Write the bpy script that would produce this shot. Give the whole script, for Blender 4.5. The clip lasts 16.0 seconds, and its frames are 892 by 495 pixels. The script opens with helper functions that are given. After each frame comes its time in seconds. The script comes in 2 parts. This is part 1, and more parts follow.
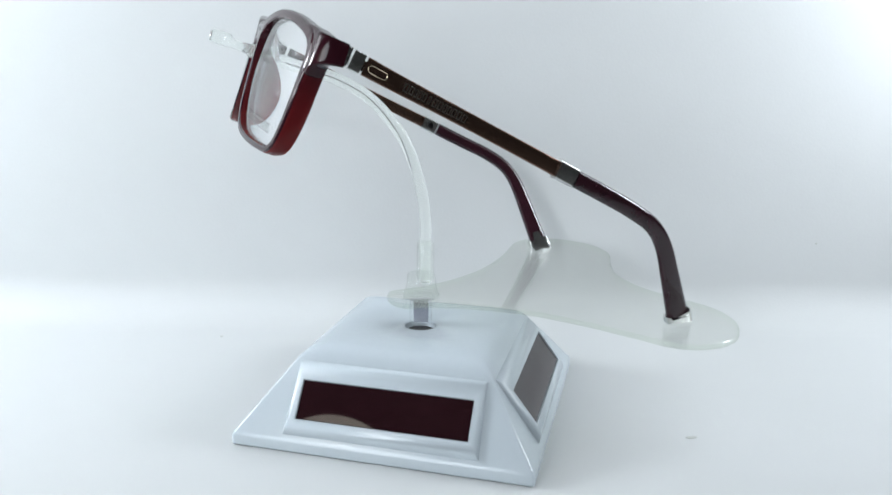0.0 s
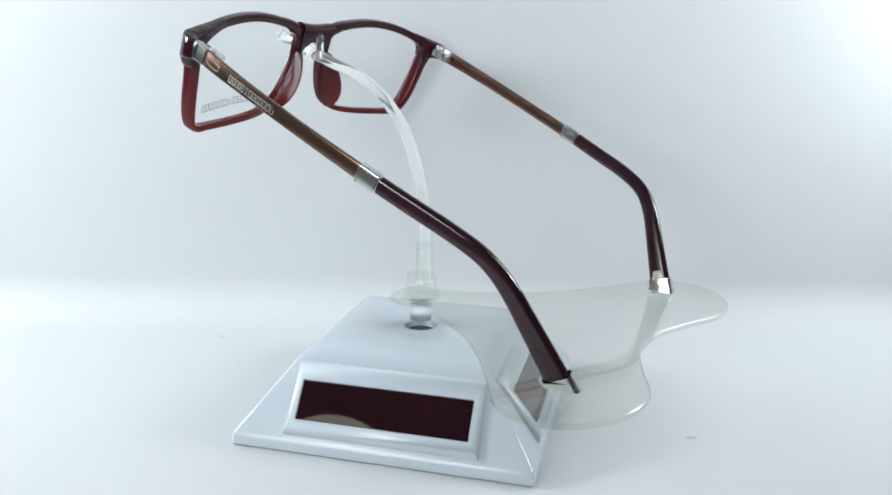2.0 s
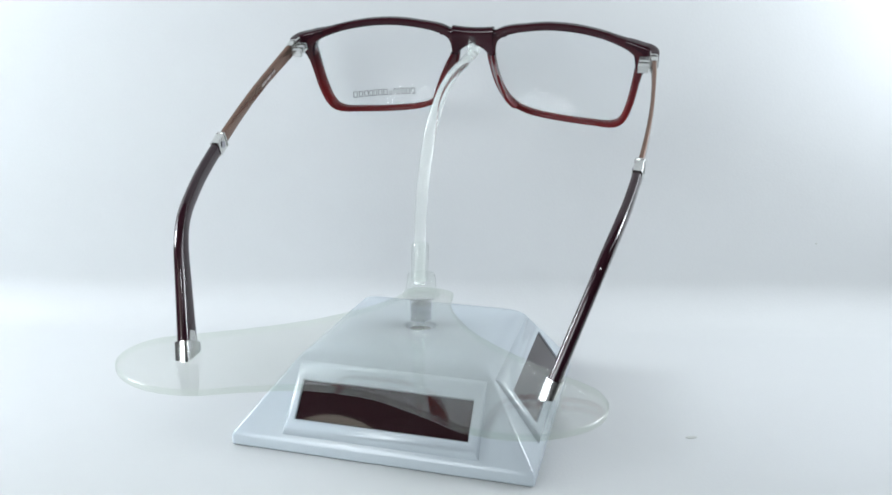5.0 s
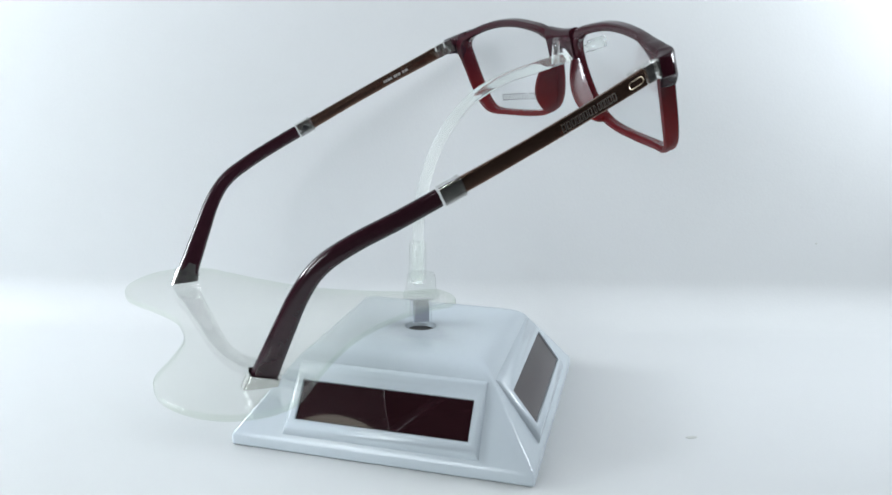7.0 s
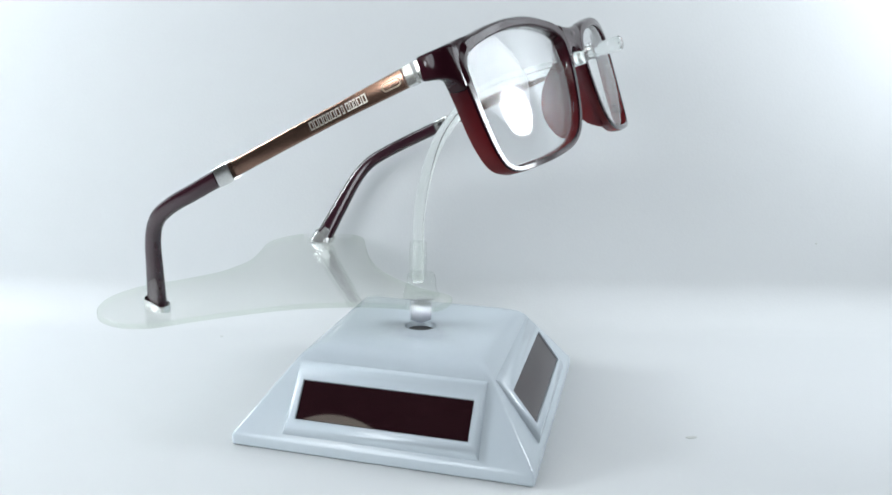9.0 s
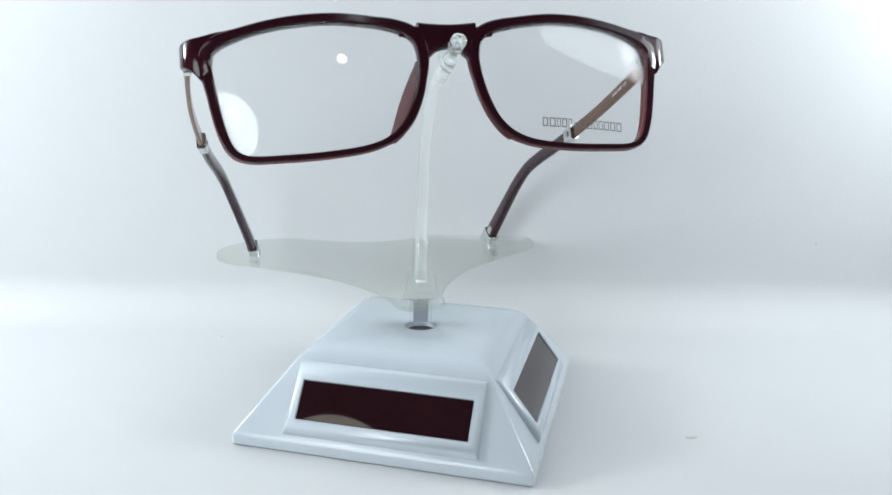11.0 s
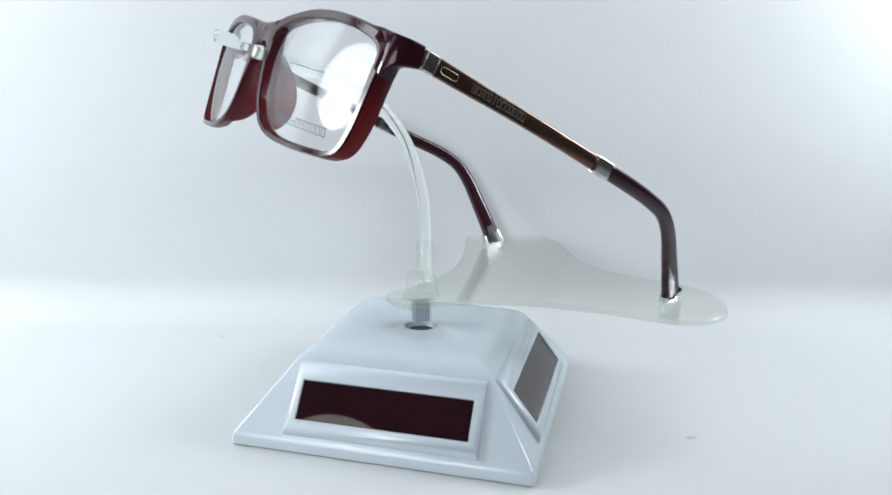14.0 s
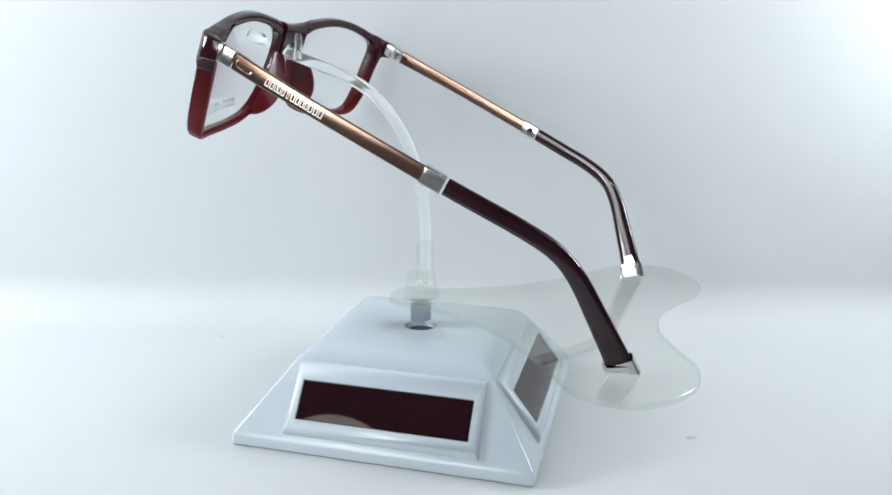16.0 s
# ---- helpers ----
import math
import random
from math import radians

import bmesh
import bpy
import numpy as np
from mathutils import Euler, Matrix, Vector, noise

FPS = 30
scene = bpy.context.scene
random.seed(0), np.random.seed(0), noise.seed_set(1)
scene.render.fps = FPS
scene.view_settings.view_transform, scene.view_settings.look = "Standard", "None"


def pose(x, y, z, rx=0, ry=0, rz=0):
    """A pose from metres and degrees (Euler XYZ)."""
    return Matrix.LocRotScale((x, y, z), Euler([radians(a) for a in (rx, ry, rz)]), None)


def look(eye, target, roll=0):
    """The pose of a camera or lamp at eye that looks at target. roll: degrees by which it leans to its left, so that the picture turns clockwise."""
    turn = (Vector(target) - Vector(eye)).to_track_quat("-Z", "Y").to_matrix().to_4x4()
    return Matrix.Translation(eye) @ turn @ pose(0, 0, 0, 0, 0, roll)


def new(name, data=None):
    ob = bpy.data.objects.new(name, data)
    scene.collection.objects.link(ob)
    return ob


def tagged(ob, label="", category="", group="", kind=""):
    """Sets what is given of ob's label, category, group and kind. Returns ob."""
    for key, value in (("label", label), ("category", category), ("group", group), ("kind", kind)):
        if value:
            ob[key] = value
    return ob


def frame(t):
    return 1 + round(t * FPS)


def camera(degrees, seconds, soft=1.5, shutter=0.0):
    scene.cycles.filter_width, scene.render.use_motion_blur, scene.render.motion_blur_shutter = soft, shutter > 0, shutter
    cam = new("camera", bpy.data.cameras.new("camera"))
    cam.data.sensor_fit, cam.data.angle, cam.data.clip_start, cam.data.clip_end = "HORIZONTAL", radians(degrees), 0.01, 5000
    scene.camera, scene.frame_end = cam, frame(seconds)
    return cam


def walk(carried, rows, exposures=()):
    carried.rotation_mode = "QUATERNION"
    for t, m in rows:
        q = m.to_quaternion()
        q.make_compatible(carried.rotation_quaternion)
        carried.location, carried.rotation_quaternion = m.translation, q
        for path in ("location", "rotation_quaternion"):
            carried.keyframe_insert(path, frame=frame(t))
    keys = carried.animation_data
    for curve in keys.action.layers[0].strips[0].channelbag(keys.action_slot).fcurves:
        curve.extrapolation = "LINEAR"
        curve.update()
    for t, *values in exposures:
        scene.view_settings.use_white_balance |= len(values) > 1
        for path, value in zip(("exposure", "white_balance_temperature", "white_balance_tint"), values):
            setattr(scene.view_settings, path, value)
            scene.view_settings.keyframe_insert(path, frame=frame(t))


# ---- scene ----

EYE = Vector((0.0, -0.285, 0.1318))
PITCH, YAW, ROLL = radians(14.4435), radians(1.7237), 1.0235
AHEAD = Vector((math.sin(YAW) * math.cos(PITCH), math.cos(YAW) * math.cos(PITCH), -math.sin(PITCH)))
cam = camera(55.99, 16.0, soft=1.7)
walk(cam, [(0.0, look(EYE, EYE + AHEAD, ROLL)), (16.0, look(EYE, EYE + AHEAD, ROLL))], exposures=[(0.0, 0.0), (16.0, 0.0)])


# ---- light ----
world = bpy.data.worlds.new("world")
scene.world = world
world.use_nodes = True
world.node_tree.nodes["Background"].inputs[0].default_value = (0.80, 0.92, 1.0, 1)
world.node_tree.nodes["Background"].inputs[1].default_value = 0.06


def disc_lamp(name, eye, target, size, watts, colour):
    data = bpy.data.lights.new(name, "AREA")
    data.shape, data.size, data.energy, data.color = "DISK", size, watts, colour
    ob = new(name, data)
    ob.matrix_world = look(eye, target)
    return ob


COOL = (0.868, 0.940, 1.0)
disc_lamp("side_lamp_west", (-0.43, -0.025, 0.220), (0.0, 0.12, 0.22), 0.085, 1.25, COOL)
disc_lamp("side_shade_west", (-0.445, -0.025, 0.285), (0.0, 0.12, 0.27), 0.20, 1.00, COOL)
disc_lamp("side_lamp_east", (0.34, 0.015, 0.190), (0.0, 0.09, 0.25), 0.085, 0.68, COOL)
disc_lamp("side_shade_east", (0.352, 0.010, 0.262), (0.0, 0.09, 0.28), 0.17, 0.50, COOL)
# next three: unseen fill lights, added only to brighten the backdrop
disc_lamp("soft_fill_west", (-0.53, -0.17, 0.50), (-0.08, 0.55, 0.86), 0.44, 1.2, COOL)
disc_lamp("soft_fill_east", (0.53, -0.17, 0.50), (0.08, 0.55, 0.86), 0.44, 1.65, COOL)
disc_lamp("wash_fill", (-0.46, -0.72, 0.32), (0.05, 0.09, 0.17), 0.40, 3.15, COOL)
disc_lamp("front_lamp", (0.07, -0.55, 0.575), (0.0, 0.10, 0.12), 0.035, 0.25, COOL)
disc_lamp("near_lamp_shade", (-0.150, -0.195, 0.155), (0.0, -0.04, 0.08), 0.090, 0.036, (1.0, 0.96, 0.84))
disc_lamp("near_lamp_bulb", (-0.146, -0.191, 0.132), (0.0, -0.04, 0.09), 0.024, 0.040, COOL)


# ---- materials ----
def material(name, colour, rough, metal=0.0, bump=0.0, scale=400.0, vary=0.06, **more):
    m = bpy.data.materials.new(name)
    m.use_nodes = True
    nt = m.node_tree
    b = nt.nodes["Principled BSDF"]
    b.inputs["Roughness"].default_value, b.inputs["Metallic"].default_value = rough, metal
    for key, value in more.items():
        b.inputs[key.replace("_", " ")].default_value = value
    co = nt.nodes.new("ShaderNodeTexCoord")
    fine, broad = nt.nodes.new("ShaderNodeTexNoise"), nt.nodes.new("ShaderNodeTexNoise")
    fine.inputs["Scale"].default_value, fine.inputs["Detail"].default_value = scale, 4
    broad.inputs["Scale"].default_value, broad.inputs["Detail"].default_value = scale / 12, 3
    nt.links.new(co.outputs["Object"], fine.inputs["Vector"])
    nt.links.new(co.outputs["Object"], broad.inputs["Vector"])
    add = nt.nodes.new("ShaderNodeMath")
    nt.links.new(fine.outputs["Fac"], add.inputs[0]), nt.links.new(broad.outputs["Fac"], add.inputs[1])
    ramp = nt.nodes.new("ShaderNodeMapRange")
    ramp.inputs["From Min"].default_value, ramp.inputs["From Max"].default_value = 0.6, 1.4
    nt.links.new(add.outputs[0], ramp.inputs["Value"])
    mix = nt.nodes.new("ShaderNodeMix")
    mix.data_type = "RGBA"
    mix.inputs["A"].default_value = (*[c * (1 - vary) for c in colour], 1)
    mix.inputs["B"].default_value = (*[min(1, c * (1 + vary)) for c in colour], 1)
    nt.links.new(ramp.outputs[0], mix.inputs["Factor"])
    nt.links.new(mix.outputs["Result"], b.inputs["Base Color"])
    rr = nt.nodes.new("ShaderNodeMapRange")
    rr.inputs["To Min"].default_value, rr.inputs["To Max"].default_value = rough * 0.85, min(1, rough * 1.15)
    nt.links.new(ramp.outputs[0], rr.inputs["Value"]), nt.links.new(rr.outputs[0], b.inputs["Roughness"])
    if bump:
        bp = nt.nodes.new("ShaderNodeBump")
        bp.inputs["Strength"].default_value, bp.inputs["Distance"].default_value = bump, 0.0005
        nt.links.new(fine.outputs["Fac"], bp.inputs["Height"]), nt.links.new(bp.outputs[0], b.inputs["Normal"])
    return m


def acetate(name, dark, red, low, high, glow):
    """Glossy acetate, opaque and dark above, running into translucent red below."""
    m = material(name, dark, 0.13, scale=250.0, Specular_IOR_Level=0.29)
    nt = m.node_tree
    b = nt.nodes["Principled BSDF"]
    co, sep = nt.nodes.new("ShaderNodeTexCoord"), nt.nodes.new("ShaderNodeSeparateXYZ")
    nt.links.new(co.outputs["Object"], sep.inputs[0])
    run = nt.nodes.new("ShaderNodeMapRange")
    run.interpolation_type = "SMOOTHSTEP"
    run.inputs["From Min"].default_value, run.inputs["From Max"].default_value = high, low
    nt.links.new(sep.outputs["Z"], run.inputs["Value"])
    old = b.inputs["Base Color"].links[0].from_socket
    mix = nt.nodes.new("ShaderNodeMix")
    mix.data_type = "RGBA"
    mix.inputs["B"].default_value = (*red, 1)
    nt.links.new(run.outputs[0], mix.inputs["Factor"]), nt.links.new(old, mix.inputs["A"])
    nt.links.new(mix.outputs["Result"], b.inputs["Base Color"])
    thin = nt.nodes.new("ShaderNodeBsdfTranslucent")
    thin.inputs["Color"].default_value = (0.50, 0.085, 0.052, 1)
    amount = nt.nodes.new("ShaderNodeMath")
    amount.operation = "MULTIPLY"
    amount.inputs[1].default_value = glow
    nt.links.new(run.outputs[0], amount.inputs[0])
    both = nt.nodes.new("ShaderNodeMixShader")
    nt.links.new(amount.outputs[0], both.inputs[0])
    nt.links.new(b.outputs[0], both.inputs[1]), nt.links.new(thin.outputs[0], both.inputs[2])
    nt.links.new(both.outputs[0], nt.nodes["Material Output"].inputs["Surface"])
    return m


PAPER = material("white_backdrop_paper", (0.585, 0.597, 0.600), 0.75, bump=0.12, scale=900.0, vary=0.015)
TABLE = material("off_white_table_sheet", (0.515, 0.53, 0.528), 0.7, bump=0.1, scale=60.0, vary=0.02)
ROOM = material("dim_room_paint", (0.07, 0.068, 0.065), 0.8, scale=30.0)
WHITE = material("glossy_white_plastic", (0.485, 0.538, 0.578), 0.22, scale=500.0, vary=0.015, Coat_Weight=0.15)
DIRT = material("grey_dirt", (0.50, 0.51, 0.49), 0.9)
DARK = material("dark_hollow", (0.03, 0.028, 0.028), 0.6)
CELL = material("brown_solar_cell", (0.018, 0.006, 0.008), 0.03, scale=300.0, vary=0.25, Specular_IOR_Level=0.75)


def clear_sheet(name, tint, ior, rough):
    """A thin clear sheet: light passes straight, and its faces shine by Fresnel's law."""
    m = bpy.data.materials.new(name)
    m.use_nodes = True
    nt = m.node_tree
    nt.nodes.remove(nt.nodes["Principled BSDF"])
    see, shine, facing, power, scale, mix = [nt.nodes.new("ShaderNode" + k) for k in ("BsdfTransparent", "BsdfGlossy", "LayerWeight", "Math", "MapRange", "MixShader")]
    see.inputs["Color"].default_value = (*tint, 1)
    shine.inputs["Roughness"].default_value = rough
    power.operation, power.inputs[1].default_value = "POWER", 5.0
    facing.inputs["Blend"].default_value = 0.5
    scale.inputs["To Min"].default_value = ((ior - 1) / (ior + 1)) ** 2
    nt.links.new(facing.outputs["Facing"], power.inputs[0]), nt.links.new(power.outputs[0], scale.inputs["Value"])
    nt.links.new(scale.outputs[0], mix.inputs[0])
    nt.links.new(see.outputs[0], mix.inputs[1]), nt.links.new(shine.outputs[0], mix.inputs[2])
    nt.links.new(mix.outputs[0], nt.nodes["Material Output"].inputs["Surface"])
    return m


ACRYLIC = clear_sheet("clear_acrylic", (0.983, 0.990, 0.973), 1.80, 0.03)
EDGE = clear_sheet("pale_acrylic_edge", (0.900, 0.935, 0.885), 1.55, 0.25)
FROST = material("cloudy_acrylic", (0.93, 0.96, 0.945), 0.10, vary=0.0, Transmission_Weight=0.93, IOR=1.32)
TUBE = material("clear_tube", (0.95, 0.975, 0.955), 0.12, vary=0.0, Transmission_Weight=0.90, IOR=1.25)
HAZE = clear_sheet("hazy_acrylic", (0.972, 0.983, 0.972), 1.5, 0.15)
LENS = clear_sheet("clear_lens", (0.985, 0.988, 0.99), 1.40, 0.0)
SILVER = material("polished_silver_metal", (0.66, 0.66, 0.64), 0.18, 0.96, scale=600.0)
STEEL = material("grey_magnet_steel", (0.46, 0.45, 0.49), 0.12, 1.0)
GILT = material("pale_gold_metal", (0.55, 0.46, 0.34), 0.28, 1.0)
BRONZE = material("satin_bronze_metal", (0.232, 0.140, 0.105), 0.19, 0.92, bump=0.004, scale=1500.0, vary=0.1)
RIM = acetate("burgundy_acetate", (0.030, 0.007, 0.011), (0.10, 0.013, 0.018), 0.058, 0.092, 0.45)
RIM_FACE = material("dark_burgundy_face", (0.026, 0.006, 0.010), 0.10, scale=250.0, vary=0.2, Specular_IOR_Level=0.24)
TIP = material("dark_brown_acetate", (0.025, 0.0085, 0.013), 0.10, scale=250.0, vary=0.2)
GREY_INK = material("faint_print", (0.30, 0.28, 0.27), 0.5)
INK = material("grey_print", (0.10, 0.10, 0.10), 0.6)
PALE_INK = material("silver_print", (0.70, 0.66, 0.60), 0.30, 1.0)


# ---- mesh tools ----
def part(name, bm, mat, parent, label="", smooth=True):
    me = bpy.data.meshes.new(name)
    bmesh.ops.recalc_face_normals(bm, faces=bm.faces)
    bm.to_mesh(me)
    bm.free()
    me.materials.append(mat)
    if smooth:
        for f in me.polygons:
            f.use_smooth = True
        me.set_sharp_from_angle(angle=radians(38))
    ob = new(name, me)
    ob.parent = parent
    return tagged(ob, label)


def spline(points, n, closed=True):
    """n points evenly along a Catmull-Rom curve."""
    pts = [Vector(p) for p in points]
    k, out = len(pts), []
    for i in range(k if closed else k - 1):
        a, b, c, d = [pts[(i + j) % k] if closed else pts[min(max(i + j, 0), k - 1)] for j in (-1, 0, 1, 2)]
        for s in range(16):
            u = s / 16
            out.append(0.5 * (2 * b + (c - a) * u + (2 * a - 5 * b + 4 * c - d) * u * u + (3 * b - a - 3 * c + d) * u ** 3))
    out.append(out[0].copy() if closed else pts[-1])
    at = np.concatenate([[0], np.cumsum([(q - p).length for p, q in zip(out, out[1:])])])
    want = np.linspace(0, at[-1], n + 1)[:-1] if closed else np.linspace(0, at[-1], n)
    arr = np.array(out)
    return [Vector([np.interp(w, at, arr[:, j]) for j in range(arr.shape[1])]) for w in want]


def loft(bm, rings, caps=True, closed=False):
    """Skin over rings of equally many points; closed joins the last ring to the first."""
    vs = [[bm.verts.new(p) for p in ring] for ring in rings]
    n = len(vs[0])
    for a, b in zip(vs, vs[1:] + ([vs[0]] if closed else [])):
        for i in range(n):
            bm.faces.new((a[i], a[(i + 1) % n], b[(i + 1) % n], b[i]))
    if caps and not closed:
        bm.faces.new(vs[0]), bm.faces.new(vs[-1])
    return bm


def round_rect(w, h, r, steps=3):
    """A rounded rectangle about the origin."""
    r = min(r, w * 0.499, h * 0.499)
    out = []
    for cx, cy, a0 in ((1, 1, 0), (-1, 1, 90), (-1, -1, 180), (1, -1, 270)):
        for s in range(steps + 1):
            a = radians(a0 + 90 * s / steps)
            out.append((cx * (w / 2 - r) + r * math.cos(a), cy * (h / 2 - r) + r * math.sin(a)))
    return out


def sweep(bm, centres, heights, thicks, corner=0.45, flat=(None, None)):
    """A bar of rounded section along centres; its height lies across the path in the upright plane, its thickness sideways."""
    rings = []
    for i, c in enumerate(centres):
        d = (centres[min(i + 1, len(centres) - 1)] - centres[max(i - 1, 0)]).normalized()
        side = (Vector((1, 0, 0)) - d * d.x).normalized()
        up = side.cross(d)
        t, h = thicks[i], heights[i]
        rings.append([c + side * a + up * b for a, b in round_rect(t, h, corner * min(t, h))])
    # an end may be cut level at a height
    for k, j, level in ((0, 1, flat[0]), (-1, -2, flat[1])):
        if level is not None:
            d = (centres[-1] - centres[-3]).normalized()
            rings[k] = [p + d * ((level - p.z) / d.z) for p in rings[k]]
    if flat[1] is not None:
        keep = [r for r in rings[:-1] if min(p.z for p in r) > flat[1] + 0.0004]
        rings = (keep or rings[:1]) + rings[-1:]
    return loft(bm, rings)


def pipe(bm, centres, radii, n=20):
    rings = []
    for i, c in enumerate(centres):
        d = (centres[min(i + 1, len(centres) - 1)] - centres[max(i - 1, 0)]).normalized()
        a = Vector((1, 0, 0)) if abs(d.x) < 0.9 else Vector((0, 1, 0))
        a = (a - d * a.dot(d)).normalized()
        b = d.cross(a)
        rings.append([c + (a * math.cos(2 * math.pi * j / n) + b * math.sin(2 * math.pi * j / n)) * radii[i] for j in range(n)])
    return loft(bm, rings)


def lathe(bm, profile, n=40):
    """A solid of revolution about z from (radius, height) pairs."""
    return loft(bm, [[Vector((r * math.cos(2 * math.pi * j / n), r * math.sin(2 * math.pi * j / n), z)) for j in range(n)] for r, z in profile])


def plate(bm, outline, z0, z1, edge):
    """A flat plate of that outline with eased edges."""
    n = len(outline)

    def ring(inset, z):
        out = []
        for i, p in enumerate(outline):
            d = outline[(i + 1) % n] - outline[i - 1]
            q = Vector((-d.y, d.x)).normalized() * inset
            out.append(Vector((p.x + q.x, p.y + q.y, z)))
        return out
    return loft(bm, [ring(edge, z0), ring(0, z0 + edge), ring(0, z1 - edge), ring(edge, z1)])


# ---- setting ----
def board(name, low, high, mat, label, category):
    bm = bmesh.new()
    low, high = Vector(low), Vector(high)
    bmesh.ops.create_cube(bm, size=1.0, matrix=Matrix.Translation((low + high) / 2) @ Matrix.Diagonal((*(high - low), 1)))
    return tagged(part(name, bm, mat, None, smooth=False), label, category, kind="structure")


WALL_Y, BEND = 0.093, 0.020


def paper_sweep():
    """One sheet of paper: it lies on the table, bends up behind it and stands as the backdrop."""
    curve = [(-0.17, 0.0), (-0.05, 0.0)]
    for k in range(13):
        a = radians(90 * k / 12)
        curve.append((WALL_Y - BEND + BEND * math.sin(a), BEND - BEND * math.cos(a)))
    curve += [(WALL_Y, 0.3), (WALL_Y, 0.85)]
    bm = bmesh.new()
    rings = []
    for x in np.linspace(-0.48, 0.48, 13):
        upper = [Vector((x, y, z)) for y, z in curve]
        under = []
        for i, (y, z) in enumerate(curve):
            (y0, z0), (y1, z1) = curve[max(0, i - 1)], curve[min(len(curve) - 1, i + 1)]
            d = Vector((y1 - y0, z1 - z0)).normalized() * 0.0012
            under.append(Vector((x, y + d.y, z - d.x)))
        rings.append(upper + under[::-1])
    loft(bm, rings)
    return tagged(part("backdrop", bm, PAPER, None), "smooth white paper sheet, bent up behind as a backdrop", "backdrop", kind="structure")


paper_sweep()
board("table_top", (-0.50, -0.19, -0.0112), (0.50, WALL_Y + 0.03, -0.0012), TABLE, "plain pale table top under the paper", "table")


def room_panel(name, centre, size):
    bm = bmesh.new()
    bmesh.ops.create_cube(bm, size=1.0, matrix=Matrix.Translation(centre) @ Matrix.Diagonal((*size, 1)))
    tagged(part(name, bm, ROOM, None, smooth=False), "plain dim surface of the room", "wall", kind="structure")


room_panel("wall_south", (0, -1.4, 0.88), (3.0, 0.05, 1.80))
room_panel("wall_west", (-1.5, -0.2, 0.88), (0.05, 2.4, 1.80))
room_panel("wall_east", (1.5, -0.2, 0.88), (0.05, 2.4, 1.80))
room_panel("wall_north", (0, 1.0, 0.88), (3.0, 0.05, 1.80))
room_panel("ceiling", (0, -0.2, 1.8), (3.05, 2.45, 0.05))
room_panel("floor", (0, -0.2, -0.037), (3.05, 2.45, 0.05))


def speck(centre, size, turn):
    """A crumb of dirt, flattened and uneven."""
    bm = bmesh.new()
    bmesh.ops.create_icosphere(bm, subdivisions=2, radius=1.0)
    for v in bm.verts:
        v.co *= 1 + 0.3 * noise.noise(v.co * 2)
        v.co = Vector((v.co.x * size[0], v.co.y * size[1], v.co.z * size[2]))
    ob = part("speck", bm, DIRT, None)
    ob.matrix_world = Matrix.Translation(centre) @ pose(0, 0, 0, 0, 0, turn)
    tagged(ob, "tiny grey crumb of dirt on white paper", "speck", "specks of dirt")


speck((0.0920, -0.0282, 0.00015), (0.0022, 0.0009, 0.0002), 10)
speck((0.1850, 0.0918, 0.0385), (0.0005, 0.0003, 0.0005), 0)
speck((-0.0875, 0.0653, 0.00015), (0.0008, 0.0004, 0.0002), 40)


# ---- turntable base ----
BASE_TURN = -15.67


def square_ring(half, corner, z):
    """A rounded square: eight points round each corner and sixteen along each side."""
    lim, out = half - corner, []
    for quarter in range(4):
        spin = Matrix.Rotation(radians(90 * quarter), 2)
        for k in range(8):
            a = radians(90 * k / 7)
            out.append(spin @ Vector((lim + corner * math.cos(a), lim + corner * math.sin(a))))
        for k in range(1, 17):
            out.append(spin @ Vector((lim - 2 * lim * k / 17, half)))
    return [Vector((p.x, p.y, z)) for p in out]


def circle_ring(r, z):
    return [Vector((p.x, p.y, 0)).normalized() * r + Vector((0, 0, z)) for p in square_ring(1.0, 0.3, 0)]


SKIRT_Z, TOP_Z, FOOT = 0.0045, 0.0298, 0.0497
SHOULDER, SHOULDER_Z = 0.0331, 0.0260


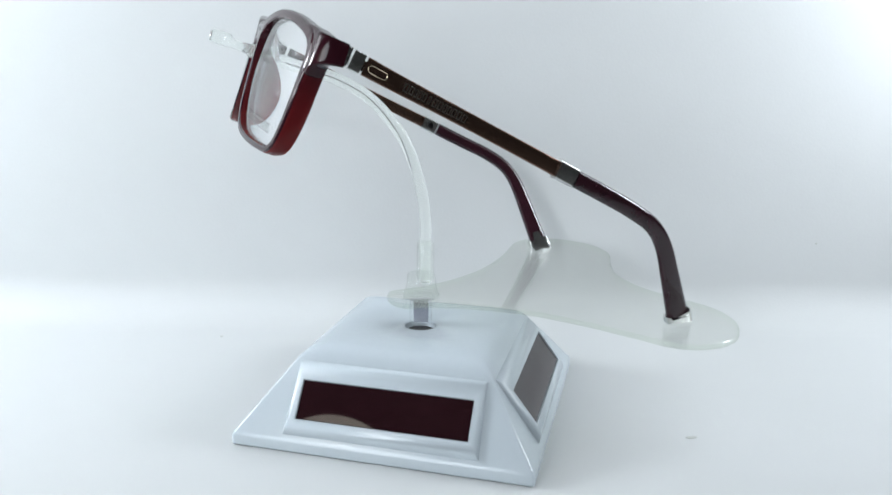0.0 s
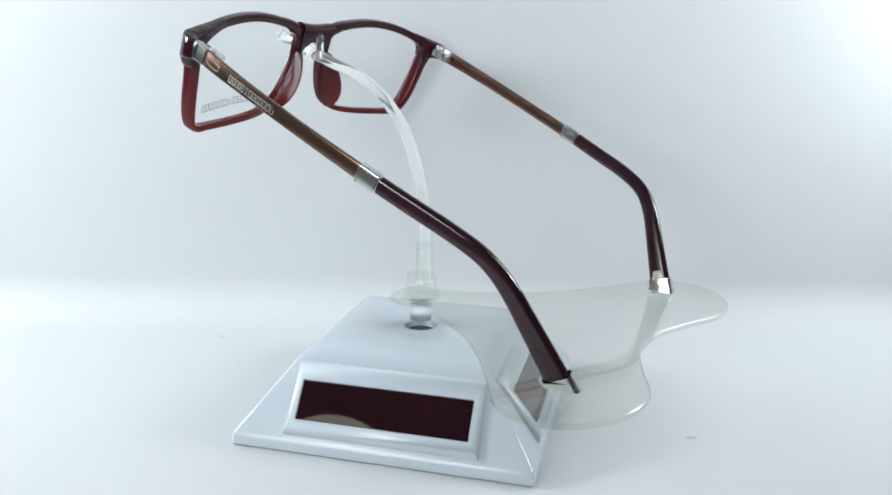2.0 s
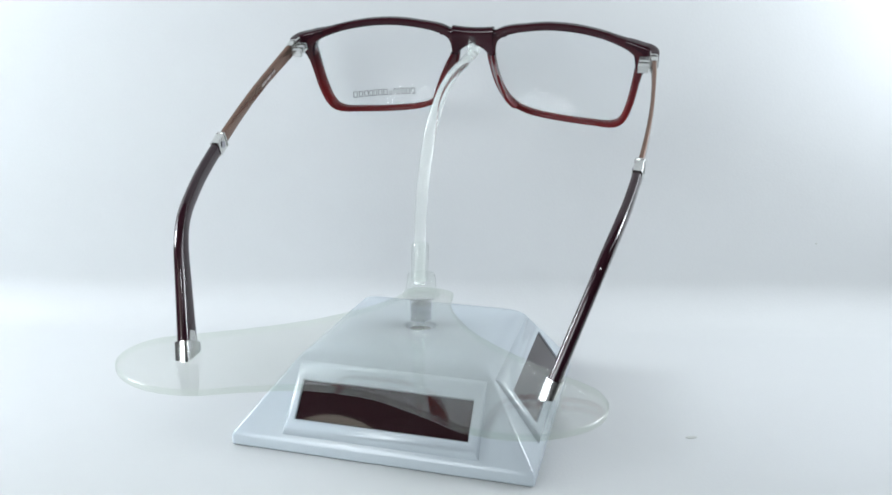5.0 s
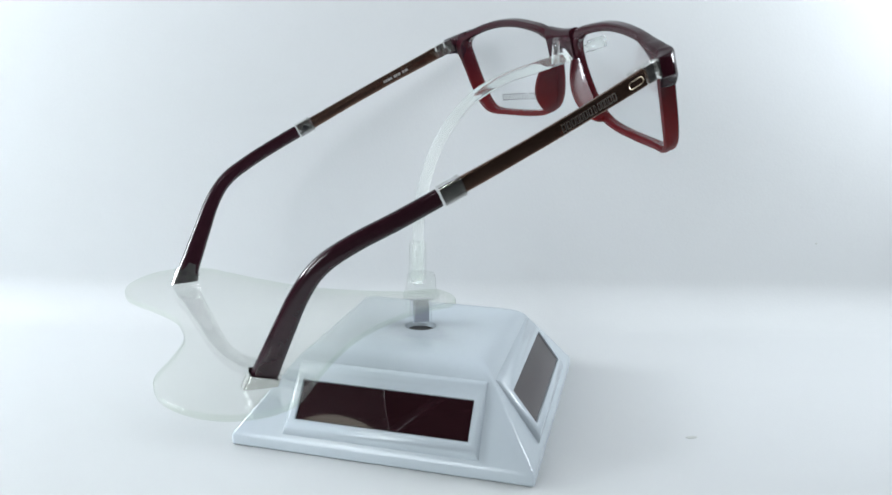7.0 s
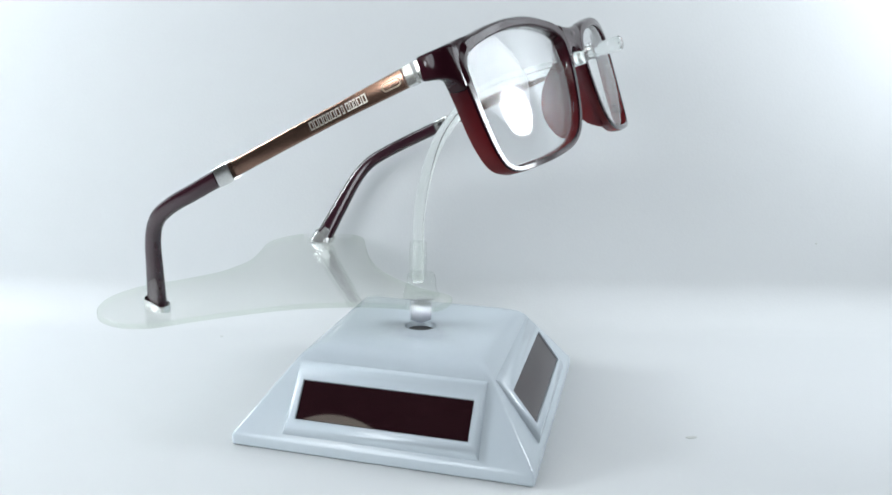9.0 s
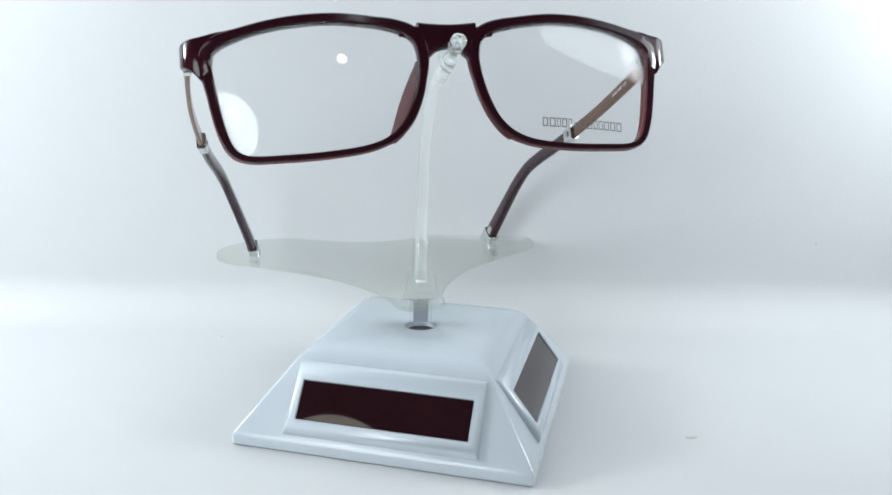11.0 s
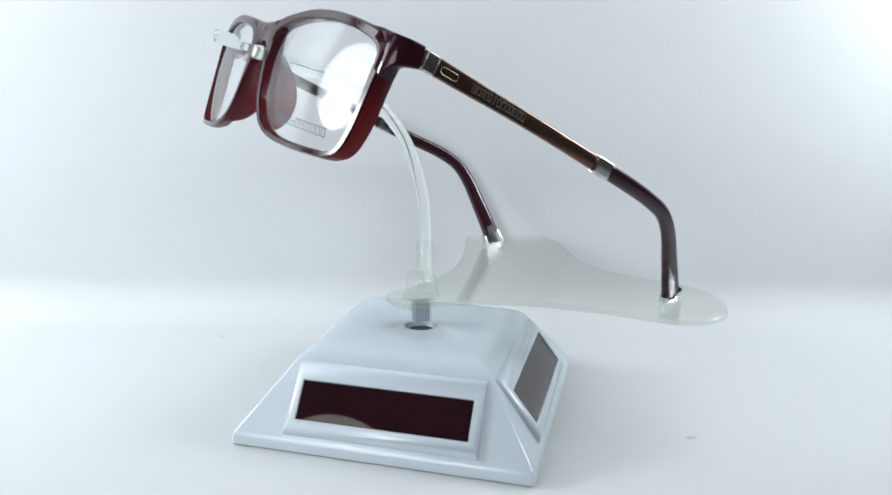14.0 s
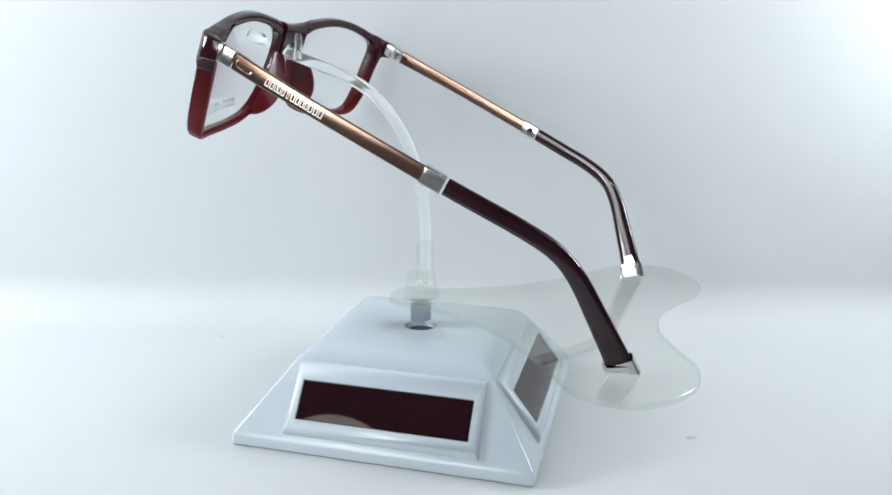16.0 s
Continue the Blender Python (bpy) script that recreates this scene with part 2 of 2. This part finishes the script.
def turntable():
    root = new("solar_turntable")
    root.matrix_world = pose(0, 0, 0, 0, 0, BASE_TURN)
    tagged(root, "glossy white plastic solar display turntable, square and sloped", "turntable")
    # crisp ridges up to the shoulder, then a soft brow that runs into the top
    a, b, c = Vector((SHOULDER, SHOULDER_Z)), Vector((SHOULDER - 0.0026, TOP_Z - 0.0003)), Vector((SHOULDER - 0.0085, TOP_Z))
    brow = []
    for k in range(9):
        u = k / 8
        q = a * (1 - u) ** 2 + b * 2 * u * (1 - u) + c * u * u
        brow.append(square_ring(q.x, 0.0009 + 0.0035 * u, q.y))
    bm = bmesh.new()
    rings = [square_ring(FOOT - 0.0012, 0.0009, 0.0), square_ring(FOOT - 0.0004, 0.0009, 0.0003), square_ring(FOOT, 0.0009, 0.0008), square_ring(FOOT, 0.0009, SKIRT_Z - 0.0012),
             square_ring(FOOT - 0.0003, 0.0009, SKIRT_Z - 0.0003), square_ring(FOOT - 0.0010, 0.0009, SKIRT_Z + 0.0007), *brow, circle_ring(0.0062, TOP_Z), circle_ring(0.0055, TOP_Z - 0.0005), circle_ring(0.0053, TOP_Z - 0.004)]
    loft(bm, rings)
    part("body", bm, WHITE, root)
    bm = bmesh.new()
    lathe(bm, [(0.0052, TOP_Z - 0.0038), (0.0052, TOP_Z - 0.0024), (0.001, TOP_Z - 0.0022)])
    part("hollow", bm, DARK, root, "dark round socket in the top")
    run, rise = FOOT - SHOULDER, SHOULDER_Z - SKIRT_Z
    tilt = math.degrees(math.atan2(rise, run))
    for turn in (0, 90):
        # a sloped face: x along it, y up the slope, z out of it
        m = pose(0, 0, 0, 0, 0, turn) @ pose(0, -FOOT, SKIRT_Z, tilt, 0, 0)

        def rect(hw, y0, y1, z, top=None):
            return [m @ Vector((sx * w, y, h)) for sx, w, y, h in ((-1, hw, y0, z), (1, hw, y0, z), (1, hw, y1, z if top is None else top), (-1, hw, y1, z if top is None else top))]
        # the housing stands proud of the face, its upper end runs into the brow, and the cell lies sunk in it
        bm = bmesh.new()
        loft(bm, [rect(0.0324, 0.0016, 0.0285, -0.0008, -0.0030), rect(0.0319, 0.0022, 0.0277, 0.0002, -0.0014), rect(0.0314, 0.0031, 0.0264, 0.0010, 0.0001), rect(0.0308, 0.0043, 0.0247, 0.0015, 0.0011),
                  rect(0.0302, 0.0054, 0.0228, 0.00175, 0.0016), rect(CELL_W + 0.0006, CELL_LOW - 0.0006, CELL_HIGH + 0.0006, 0.0018),
                  rect(CELL_W + 0.0002, CELL_LOW - 0.0002, CELL_HIGH + 0.0002, 0.0017), rect(CELL_W, CELL_LOW, CELL_HIGH, 0.0010)], caps=False)
        part("panel_housing", bm, WHITE, root)
        bm = bmesh.new()
        loft(bm, [rect(CELL_W - 0.0001, CELL_LOW + 0.0001, CELL_HIGH - 0.0001, 0.0002), rect(CELL_W - 0.0001, CELL_LOW + 0.0001, CELL_HIGH - 0.0001, 0.0013)])
        part("solar_panel", bm, CELL, root, "dark brown glassy solar cell", smooth=False)
    return root


CELL_LOW, CELL_HIGH, CELL_W = 0.0069, 0.0197, 0.0283
turntable()


# ---- clear display stand ----
def display_stand():
    root = new("display_stand")
    tagged(root, "clear acrylic eyeglass stand with bent tube arm on a turntable", "display stand")
    half = [(0, 11.5), (8, 8.5), (10, -3), (16, -17), (27, -33), (42, -46.5), (57, -57), (68.5, -65), (72.5, -74),
            (71, -84), (64, -92.5), (53, -98), (39, -98), (25, -91.5), (11, -86), (0, -85)]
    half = [(x * (1 - 0.042 * min(1, -y / 60)), y * 0.968) if y < 0 else (x, y) for x, y in half]
    ring = [(x, y) for x, y in half] + [(-x, y) for x, y in half[-2:0:-1]]
    outline = [Vector((p.x / 1000 + 0.0015, p.y / 1000)) for p in spline(ring, 120)][::-1]
    bm = bmesh.new()
    plate(bm, outline, 0.0384, 0.0403, 0.0003)
    platform = part("platform", bm, ACRYLIC, root, "clear two-lobed acrylic plate")
    platform.data.materials.append(EDGE)
    for f in platform.data.polygons:
        f.material_index = int(len(f.vertices) == 4)
    bm = bmesh.new()
    lathe(bm, [(0.0060, 0.0404), (0.0066, 0.0408), (0.0066, 0.0416), (0.0058, 0.0420), (0.0053, 0.0440), (0.0050, 0.0480), (0.0046, 0.0488), (0.0034, 0.0490)])
    part("collar", bm, HAZE, root)
    bm = bmesh.new()
    pipe(bm, [Vector((-0.00013, -0.0014, z)) for z in (0.0470, 0.0598, 0.0604)], [0.0030, 0.0030, 0.0026], 32)
    part("sleeve", bm, HAZE, root)
    path = [(-1.4, 45.5), (-1.4, 53), (-1.4, 60.4), (-1.2, 68), (0.0, 77), (3.4, 89.3), (8.6, 99.6), (17.8, 109.8), (28.5, 116), (40, 119.8), (52, 123.6), (56, 125)]
    bm = bmesh.new()
    line = spline([(y * 0.0909 / 1000, y / 1000, z / 1000) for y, z in path], 60, closed=False)
    pipe(bm, line, [0.0020] * 60)
    part("tube_arm", bm, TUBE, root, "bent clear plastic tube")
    bm = bmesh.new()
    nose = [(54, 124.6), (56.5, 125.4), (59, 126.2), (61, 127), (62, 127.8), (67.2, 129.5), (67.6, 129.6)]
    pipe(bm, [Vector((y * 0.0909 / 1000, y / 1000, z / 1000)) for y, z in nose], [0.0022, 0.0017, 0.0013, 0.0014, 0.0021, 0.0021, 0.0016])
    pipe(bm, [Vector((0.0050, 0.0480, 0.1215)), Vector((0.0054, 0.0478, 0.1292)), Vector((0.0055, 0.0478, 0.1302))], [0.0014, 0.0013, 0.0008])
    part("nose_peg", bm, FROST, root, "clear notched peg that holds the bridge")
    bm = bmesh.new()
    lathe(bm, [(0.0038, 0.0300), (0.0040, 0.0304), (0.0040, 0.0380), (0.0036, 0.0383)])
    part("spindle", bm, LENS, root, "short clear acrylic spindle")
    bm = bmesh.new()
    bmesh.ops.create_cube(bm, size=1.0, matrix=Matrix.Translation((0, 0, 0.0346)) @ Matrix.Rotation(radians(-14), 4, "Z") @ Matrix.Diagonal((0.0052, 0.0052, 0.0062, 1)))
    part("magnet", bm, STEEL, root, "square grey steel block inside the spindle", smooth=False)
    for ob in root.children:
        ob.visible_shadow = ob.name.split(".")[0] not in ("tube_arm", "sleeve", "collar", "nose_peg")
    return root


# ---- eyeglasses ----
TILT, CURVE, REACH, DROOP = radians(19), 1.95, 0.0045, 0.20
FRONT_Y, FRONT_Z = 0.051, 0.076
OPENING = [(9, 8.5), (11, 11.5), (17, 13.8), (28, 15.6), (37, 15.9), (45, 15.3), (53, 13.9), (59.5, 11.8), (62, 9.0), (61.6, 4),
           (60.5, -4), (59, -11), (57, -15.5), (53.5, -17.5), (46, -18), (35, -18), (24, -17), (17.5, -14.7), (13.2, -10.5), (10.3, -4), (8.8, 3)]


def on_front(x, up, out=0.0):
    """A place on the bowed, tilted front: x to the wearer's right, up it, and out of it, in metres."""
    n = REACH - CURVE * x * x + out
    up -= DROOP * x * x
    return Vector((x, FRONT_Y + n * math.cos(TILT) - up * math.sin(TILT), FRONT_Z + n * math.sin(TILT) + up * math.cos(TILT)))


LENS_MID, LENS_CURVE = 0.0355, 4.5


def on_lens(x, up, out=0.0):
    """A place on a lens, which is more strongly curved than the front that holds it."""
    d = abs(x) - LENS_MID
    bulge = 0.0013 + (CURVE - LENS_CURVE) * d * d - LENS_CURVE * up * up
    return on_front(x, up, bulge + out)


def lens_outline(n):
    return [p / 1000 for p in spline(OPENING, n)]


def outward(pts, i):
    d = pts[(i + 1) % len(pts)] - pts[i - 1]
    return Vector((-d.y, d.x)).normalized()


def rim_width(p):
    x, u = p.x * 1000, p.y * 1000
    w = 1.95 + 0.95 * max(0, min(1, u / 10)) + 0.8 * max(0, min(1, (20 - x) / 10)) + 0.8 * max(0, min(1, (x - 55) / 6))
    w += 0.3 * max(0, min(1, (x - 52) / 8)) * max(0, min(1, (u - 6) / 4))
    return w / 1000


def eyeglasses():
    root = new("eyeglasses")
    tagged(root, "dark burgundy rectangular eyeglasses with bronze metal temples, on a stand", "eyeglasses")
    N = 140
    pts = lens_outline(N)
    sides = [outward(pts, i) for i in range(N)]
    bm = bmesh.new()
    for s in (1, -1):
        rings = []
        for p, q in zip(pts, sides):
            w = rim_width(p)
            back = -0.0022 - 0.0019 * max(0, min(1, (p.x - 0.05) / 0.01))
            section = [(0.0, -0.0012), (0.0002, 0.0011), (0.0006, 0.0015), (w * 0.8, 0.0015), (w * 0.95, 0.0010), (w, 0.0002),
                       (w, back * 0.7), (w * 0.85, back * 0.95), (w * 0.5, back), (0.0008, back), (0.0002, back * 0.8)]
            rings.append([on_front(s * (p.x + q.x * a), p.y + q.y * a, b) for a, b in section])
        loft(bm, rings, closed=True)
    # bridge
    rings = []
    for i in range(-8, 9):
        x = i / 1000
        e = abs(i) / 8
        top, low = 0.0150 + 0.0006 * e * e, 0.0084 - 0.0065 * e ** 2.2
        mid, h = (top + low) / 2, top - low
        rings.append([on_front(x, mid + b, a - 0.0008) for a, b in round_rect(0.0044, h, 0.0016)])
    loft(bm, rings)
    # the brow over the bridge, which joins the tops of both rims in one line
    rings = []
    for i in range(-13, 14):
        x, e = i / 1000, abs(i) / 13
        top = 0.0142 + 0.0007 * e * e
        thick = 0.0046 - 0.0022 * e
        rings.append([on_front(x, top - 0.0015 + b, a - 0.0007) for a, b in round_rect(thick, 0.0030, 0.0013)])
    loft(bm, rings)
    # end pieces: drawn out of the rim's upper outer corner and bent back to the hinges
    # each station: x, depth, thickness, lower and upper edge, corner radius, in millimetres
    stations = np.array([(58.6, -3.6, 4.6, 13.2, 15.3, 0.7), (60.2, -3.95, 4.7, 12.4, 15.1, 0.8), (61.6, -4.3, 4.9, 11.2, 14.85, 0.9),
                         (63.0, -4.6, 5.1, 4.0, 14.55, 1.0), (64.6, -4.9, 5.1, 2.6, 14.2, 1.0), (65.8, -5.2, 5.1, 4.3, 14.0, 0.9),
                         (66.9, -5.8, 4.8, 5.7, 13.7, 0.9), (67.9, -6.9, 4.2, 6.5, 13.5, 0.9), (68.5, -8.5, 3.5, 6.9, 13.3, 0.8),
                         (68.6, -10.4, 3.0, 7.2, 13.15, 0.7)])
    steps = []
    for i in range(len(stations) - 1):
        p0, p1, p2 = stations[max(0, i - 1)], stations[i], stations[i + 1]
        p3 = stations[min(len(stations) - 1, i + 2)]
        for f in (0.0, 0.25, 0.5, 0.75):
            steps.append(0.5 * (2 * p1 + (p2 - p0) * f + (2 * p0 - 5 * p1 + 4 * p2 - p3) * f * f + (3 * p1 - p0 - 3 * p2 + p3) * f ** 3))
    steps.append(stations[-1])
    for s in (1, -1):
        rings = []
        for i, (x, m, thick, u0, u1, r) in enumerate(steps):
            d = steps[min(len(steps) - 1, i + 1)] - steps[max(0, i - 1)]
            side = Vector((-d[1], d[0])).normalized()
            ring = []
            for a, b in round_rect(thick, u1 - u0, r):
                e, n, u = x + side.x * a, m + side.y * a, (u0 + u1) / 2 + b
                ring.append(Vector((s * e / 1000, FRONT_Y + (n * math.cos(TILT) - u * math.sin(TILT)) / 1000,
                                    FRONT_Z + (n * math.sin(TILT) + u * math.cos(TILT)) / 1000)))
            rings.append(ring)
        loft(bm, rings)
    front = part("frame_front", bm, RIM, root, "glossy dark burgundy acetate front, red towards the bottom")
    front.data.materials.append(RIM_FACE)
    # the outer layer is dark: the first faces of each rim section, bridge and end pieces
    for i, f in enumerate(front.data.polygons):
        f.material_index = int(i >= 2 * N * 11 or i % 11 in (1, 2, 3))
    # moulded nose pads
    for s in (1, -1):
        chosen = [(p, q) for p, q in zip(pts, sides) if p.x < 0.022 and -0.0148 < p.y < 0.006]
        chosen.sort(key=lambda pq: -pq[0].y)
        rings, k = [], len(chosen)
        for i, (p, q) in enumerate(chosen):
            f = math.sin(math.pi * (i + 0.5) / k) ** 0.7
            deep, spread = -0.0030 - 0.0060 * f, 0.0030 * f
            ring = []
            for a, b in ((0.0004, -0.001), (0.0026, -0.001), (0.0026, deep * 0.5), (0.0016, deep), (0.0006, deep), (0.0, deep * 0.5)):
                lean = spread * (b / deep)
                ring.append(on_front(s * (p.x + q.x * a + lean), p.y + q.y * a, b))
            rings.append(ring)
        bm = bmesh.new()
        loft(bm, rings)
        part("nose_pad", bm, RIM, root, "translucent red moulded nose pad")
    # lenses
    for s in (1, -1):
        bm = bmesh.new()
        mid = Vector((0.0355, -0.0010))

        def ring(f, out):
            spots = [mid + (p - mid) * f for p in pts]
            return [on_lens(s * q.x, q.y, out) for q in spots]
        fs = (0.02, 0.15, 0.3, 0.45, 0.6, 0.75, 0.88, 1.0)
        loft(bm, [ring(f, -0.0006) for f in fs] + [ring(f, 0.0006) for f in fs[::-1]])
        part("lens", bm, LENS, root, "clear lens")
    # printed maker's line on one lens, as plain bars
    bm = bmesh.new()
    x = -0.0252
    for w in (1.9, 2.1, 1.3, 1.8, 1.3, 0, 1.2, 0, 2.0, 2.0, 1.5, 1.5, 2.0, 2.0, 2.0):
        if w:
            u, tall, w = -0.0107 - 0.0012 * (-x - 0.025) / 0.027, 0.0016 if w == 1.2 else 0.0025, w * 1.03 / 1000
            low = u - 0.0028
            for x0, x1, u0, u1 in ((0.04, 0.18, 0.0, tall), (0.72, 0.86, 0.0, tall), (0.18, 0.72, 0.0, 0.0003), (0.18, 0.72, tall - 0.0003, tall)):
                bm.faces.new([bm.verts.new(on_lens(x - w * a, low + b, 0.0008)) for a, b in ((x0, u0), (x1, u0), (x1, u1), (x0, u1))])
            x -= w + 0.00014
        else:
            x -= 0.0004
    part("lens_print", bm, INK, root, "small grey printed line on the lens", smooth=False)
    for s in (1, -1):
        temple(root, s)
    return root


WAY = [(68.2, -10, 7.8), (68.6, -16, 4.85), (69.3, -25, 0.4), (69.8, -41, -7.5), (69.4, -57, -15.45), (68.1, -74.5, -24.1), (66.5, -88, -31.0),
       (64.6, -98, -36.4), (62.6, -105.5, -42.0), (60.2, -110.7, -49.5), (56.4, -115.8, -61.5), (51.4, -122.3, -77.6)]


def temple(root, s):
    # the left arm is sprung a little lower and further back
    def bent(x, y, z):
        back = max(0.0, min(1.0, (-98 - y) / 24)) * 3.0 if s < 0 else np.interp(-y, (86, 98, 105, 112, 118, 122), (0, 1.0, 1.5, 1.0, -0.2, -1.0))
        low = np.interp(-y, (16, 25, 57, 75, 105, 122), (0, 0.3, 0.7, 1.0, 0.8, 0.0)) if s < 0 else 0.0
        return (s * x / 1000, FRONT_Y + (y - back) / 1000, FRONT_Z + (z - low) / 1000)
    dense = spline([bent(*q) for q in WAY], 241, closed=False)

    def piece(y0, y1):
        return [p for p in dense if FRONT_Y + y1 / 1000 <= p.y <= FRONT_Y + y0 / 1000]

    def bar(name, y0, y1, heights, thicks, mat, label="", corner=0.45, flat=(None, None)):
        line = piece(y0, y1)
        at = np.linspace(0, 1, len(line))
        bm = bmesh.new()
        sweep(bm, line, np.interp(at, np.linspace(0, 1, len(heights)), heights) / 1000, np.interp(at, np.linspace(0, 1, len(thicks)), thicks) / 1000, corner, flat)
        return part(name, bm, mat, root, label)
    level = -0.0021 if s < 0 else -0.0007
    bar("hinge_plate", -10.6, -14.2, (5.4, 5.4), (3.3, 3.0), SILVER, "polished silver hinge plate", 0.2)
    bar("hinge_plate", -14.5, -17.6, (5.3, 5.1), (2.4, 2.0), SILVER, "polished silver hinge plate", 0.2)
    blade = bar("temple", -17.4, -72, (5.0, 4.4, 4.3, 4.5), (1.5, 1.3, 1.3, 1.5), BRONZE, "satin bronze metal temple arm", 0.3)
    bar("band_rim", -71.0, -72.6, (5.7, 5.7), (3.2, 3.3), SILVER, "", 0.25)
    bar("band", -72.0, -77.6, (5.4, 5.4), (2.8, 3.0), SILVER, "polished silver band", 0.2)
    bar("temple_tip", -77.4, -126, (5.0, 5.0, 5.0, 5.1, 5.8, 6.7, 7.7), (2.8, 2.9, 3.0, 3.2, 3.3, 3.4, 3.5), TIP, "glossy dark brown acetate temple tip", flat=(None, level + 0.0018))
    low_end = (dense[-1].y - FRONT_Y) * 1000
    cap = bar("end_cap", low_end + 1.7, -126, (8.7, 8.9), (4.3, 4.2), SILVER, "polished silver end cap", 0.25, flat=(level + 0.0024, level))
    # the cap's pointed tongue on the inner side
    line = piece(low_end + 4.6, low_end + 0.3)
    d = (line[-1] - line[0]).normalized()
    across = Vector((0, -d.z, d.y)).normalized()
    inner = Vector((-s, 0, -0.25)).normalized()
    bm = bmesh.new()
    loft(bm, [[line[0] + inner * k + across * w for k, w in ((0.0005, -0.0006), (0.0005, 0.0006), (0.0019, 0.0004), (0.0019, -0.0004))],
              [line[len(line) // 2] + inner * k + across * w for k, w in ((0.0005, -0.0018), (0.0005, 0.0018), (0.0020, 0.0016), (0.0020, -0.0016))],
              [line[-1] + inner * k + across * w for k, w in ((0.0005, -0.0034), (0.0005, 0.0034), (0.0021, 0.0032), (0.0021, -0.0032))]])
    part("tongue", bm, SILVER, cap, smooth=False)
    # the raised slot by the hinge and the printed bars behind it
    line = piece(-17, -72)

    def place(along, across, out):
        i = along * (len(line) - 1)
        a = line[int(i)].lerp(line[min(int(i) + 1, len(line) - 1)], i - int(i))
        d = (line[-1] - line[0]).normalized()
        side = Vector((s, 0, 0))
        up = Vector((0, -d.z, d.y)).normalized()
        up = up if up.z > 0 else -up
        return a + up * across + side * out
    loop = [place(0.068 + q[0] / 0.0607, q[1], 0.0008) for q in round_rect(0.0052, 0.0019, 0.00094, 5)]
    bm = bmesh.new()
    rings = []
    for i, c in enumerate(loop):
        d = (loop[(i + 1) % len(loop)] - loop[i - 1]).normalized()
        a = Vector((s, 0, 0))
        b = d.cross(a).normalized()
        rings.append([c + (a * math.cos(k * math.pi / 3) + b * math.sin(k * math.pi / 3)) * 0.00013 for k in range(6)])
    loft(bm, rings, closed=True)
    part("slot_rim", bm, GILT, blade, "thin pale gold slot outline")
    # inner side: hinge block, emblem on the band and a faint printed line
    bm = bmesh.new()
    h = bent(65.2, -15.6, 4.9)
    for dy, w in ((0.0026, 0.0017), (0.0, 0.0017), (-0.0026, 0.0020)):
        bmesh.ops.create_cube(bm, size=1.0, matrix=Matrix.Translation((h[0], h[1] + dy, h[2] - dy * -0.47)) @ Matrix.Rotation(radians(25), 4, "X") @ Matrix.Diagonal((0.0036, w, 0.0027, 1)))
    part("hinge", bm, SILVER, root, "small silver hinge", smooth=False)
    e = Vector(bent(68.0, -74.6, -23.9)) + Vector((-s * 0.0014, 0, 0))
    bm = bmesh.new()
    bmesh.ops.create_cone(bm, cap_ends=True, segments=20, radius1=0.0012, radius2=0.0011, depth=0.0006, matrix=Matrix.Translation(e) @ Matrix.Rotation(radians(90), 4, "Y"))
    part("emblem", bm, STEEL, root, "small round dark emblem on the band")
    if s < 0:
        bm = bmesh.new()
        at = 0.244
        for w in (6, 4, 0, 5, 3, 4, 0, 3, 5, 3, 3):
            if w:
                bm.faces.new([bm.verts.new(place(q, c, -0.0009)) for q, c in ((at, -0.0005), (at + w * 0.0038, -0.0005), (at + w * 0.0038, 0.0005), (at, 0.0005))])
            at += w * 0.0047 if w else 0.0113
        part("inner_print", bm, GREY_INK, blade, "faint printed line inside the temple", smooth=False)
    bm = bmesh.new()
    at = 0.191
    for w in (5, 5, 3, 4, 4, 0, 3, 0, 5, 5, 4, 4, 5, 5, 5):
        if w:
            for x0, x1, u0, u1 in ((0.0, 0.18, -0.0011, 0.0011), (0.68, 0.86, -0.0011, 0.0011), (0.18, 0.68, -0.0011, -0.0008), (0.18, 0.68, 0.0008, 0.0011)):
                lo, hi = at + w * 0.0047 * x0, at + w * 0.0047 * x1
                bm.faces.new([bm.verts.new(place(q, c, 0.0010)) for q, c in ((lo, u0), (hi, u0), (hi, u1), (lo, u1))])
        at += w * 0.0052 if w else 0.0068
    part("temple_print", bm, PALE_INK, blade, "pale printed line on the temple", smooth=False)


STAND = display_stand()
GLASSES = eyeglasses()


# ---- turning ----
PACE, SWAY, START = 0.43025, 0.03093, 105.7


def turned(t):
    a = PACE * t
    return START + math.degrees(-a + SWAY * math.sin(a))


def motions():
    times = [i / 2 for i in range(33)]
    seat = pose(0.005, 0, 0.118, 0, 1.0, 0) @ Matrix.Translation((0, 0, -0.076))
    walk(STAND, [(t, pose(0, 0, 0, 0, 0, turned(t))) for t in times])
    walk(GLASSES, [(t, pose(0, 0, 0, 0, 0, turned(t)) @ seat) for t in times])


motions()
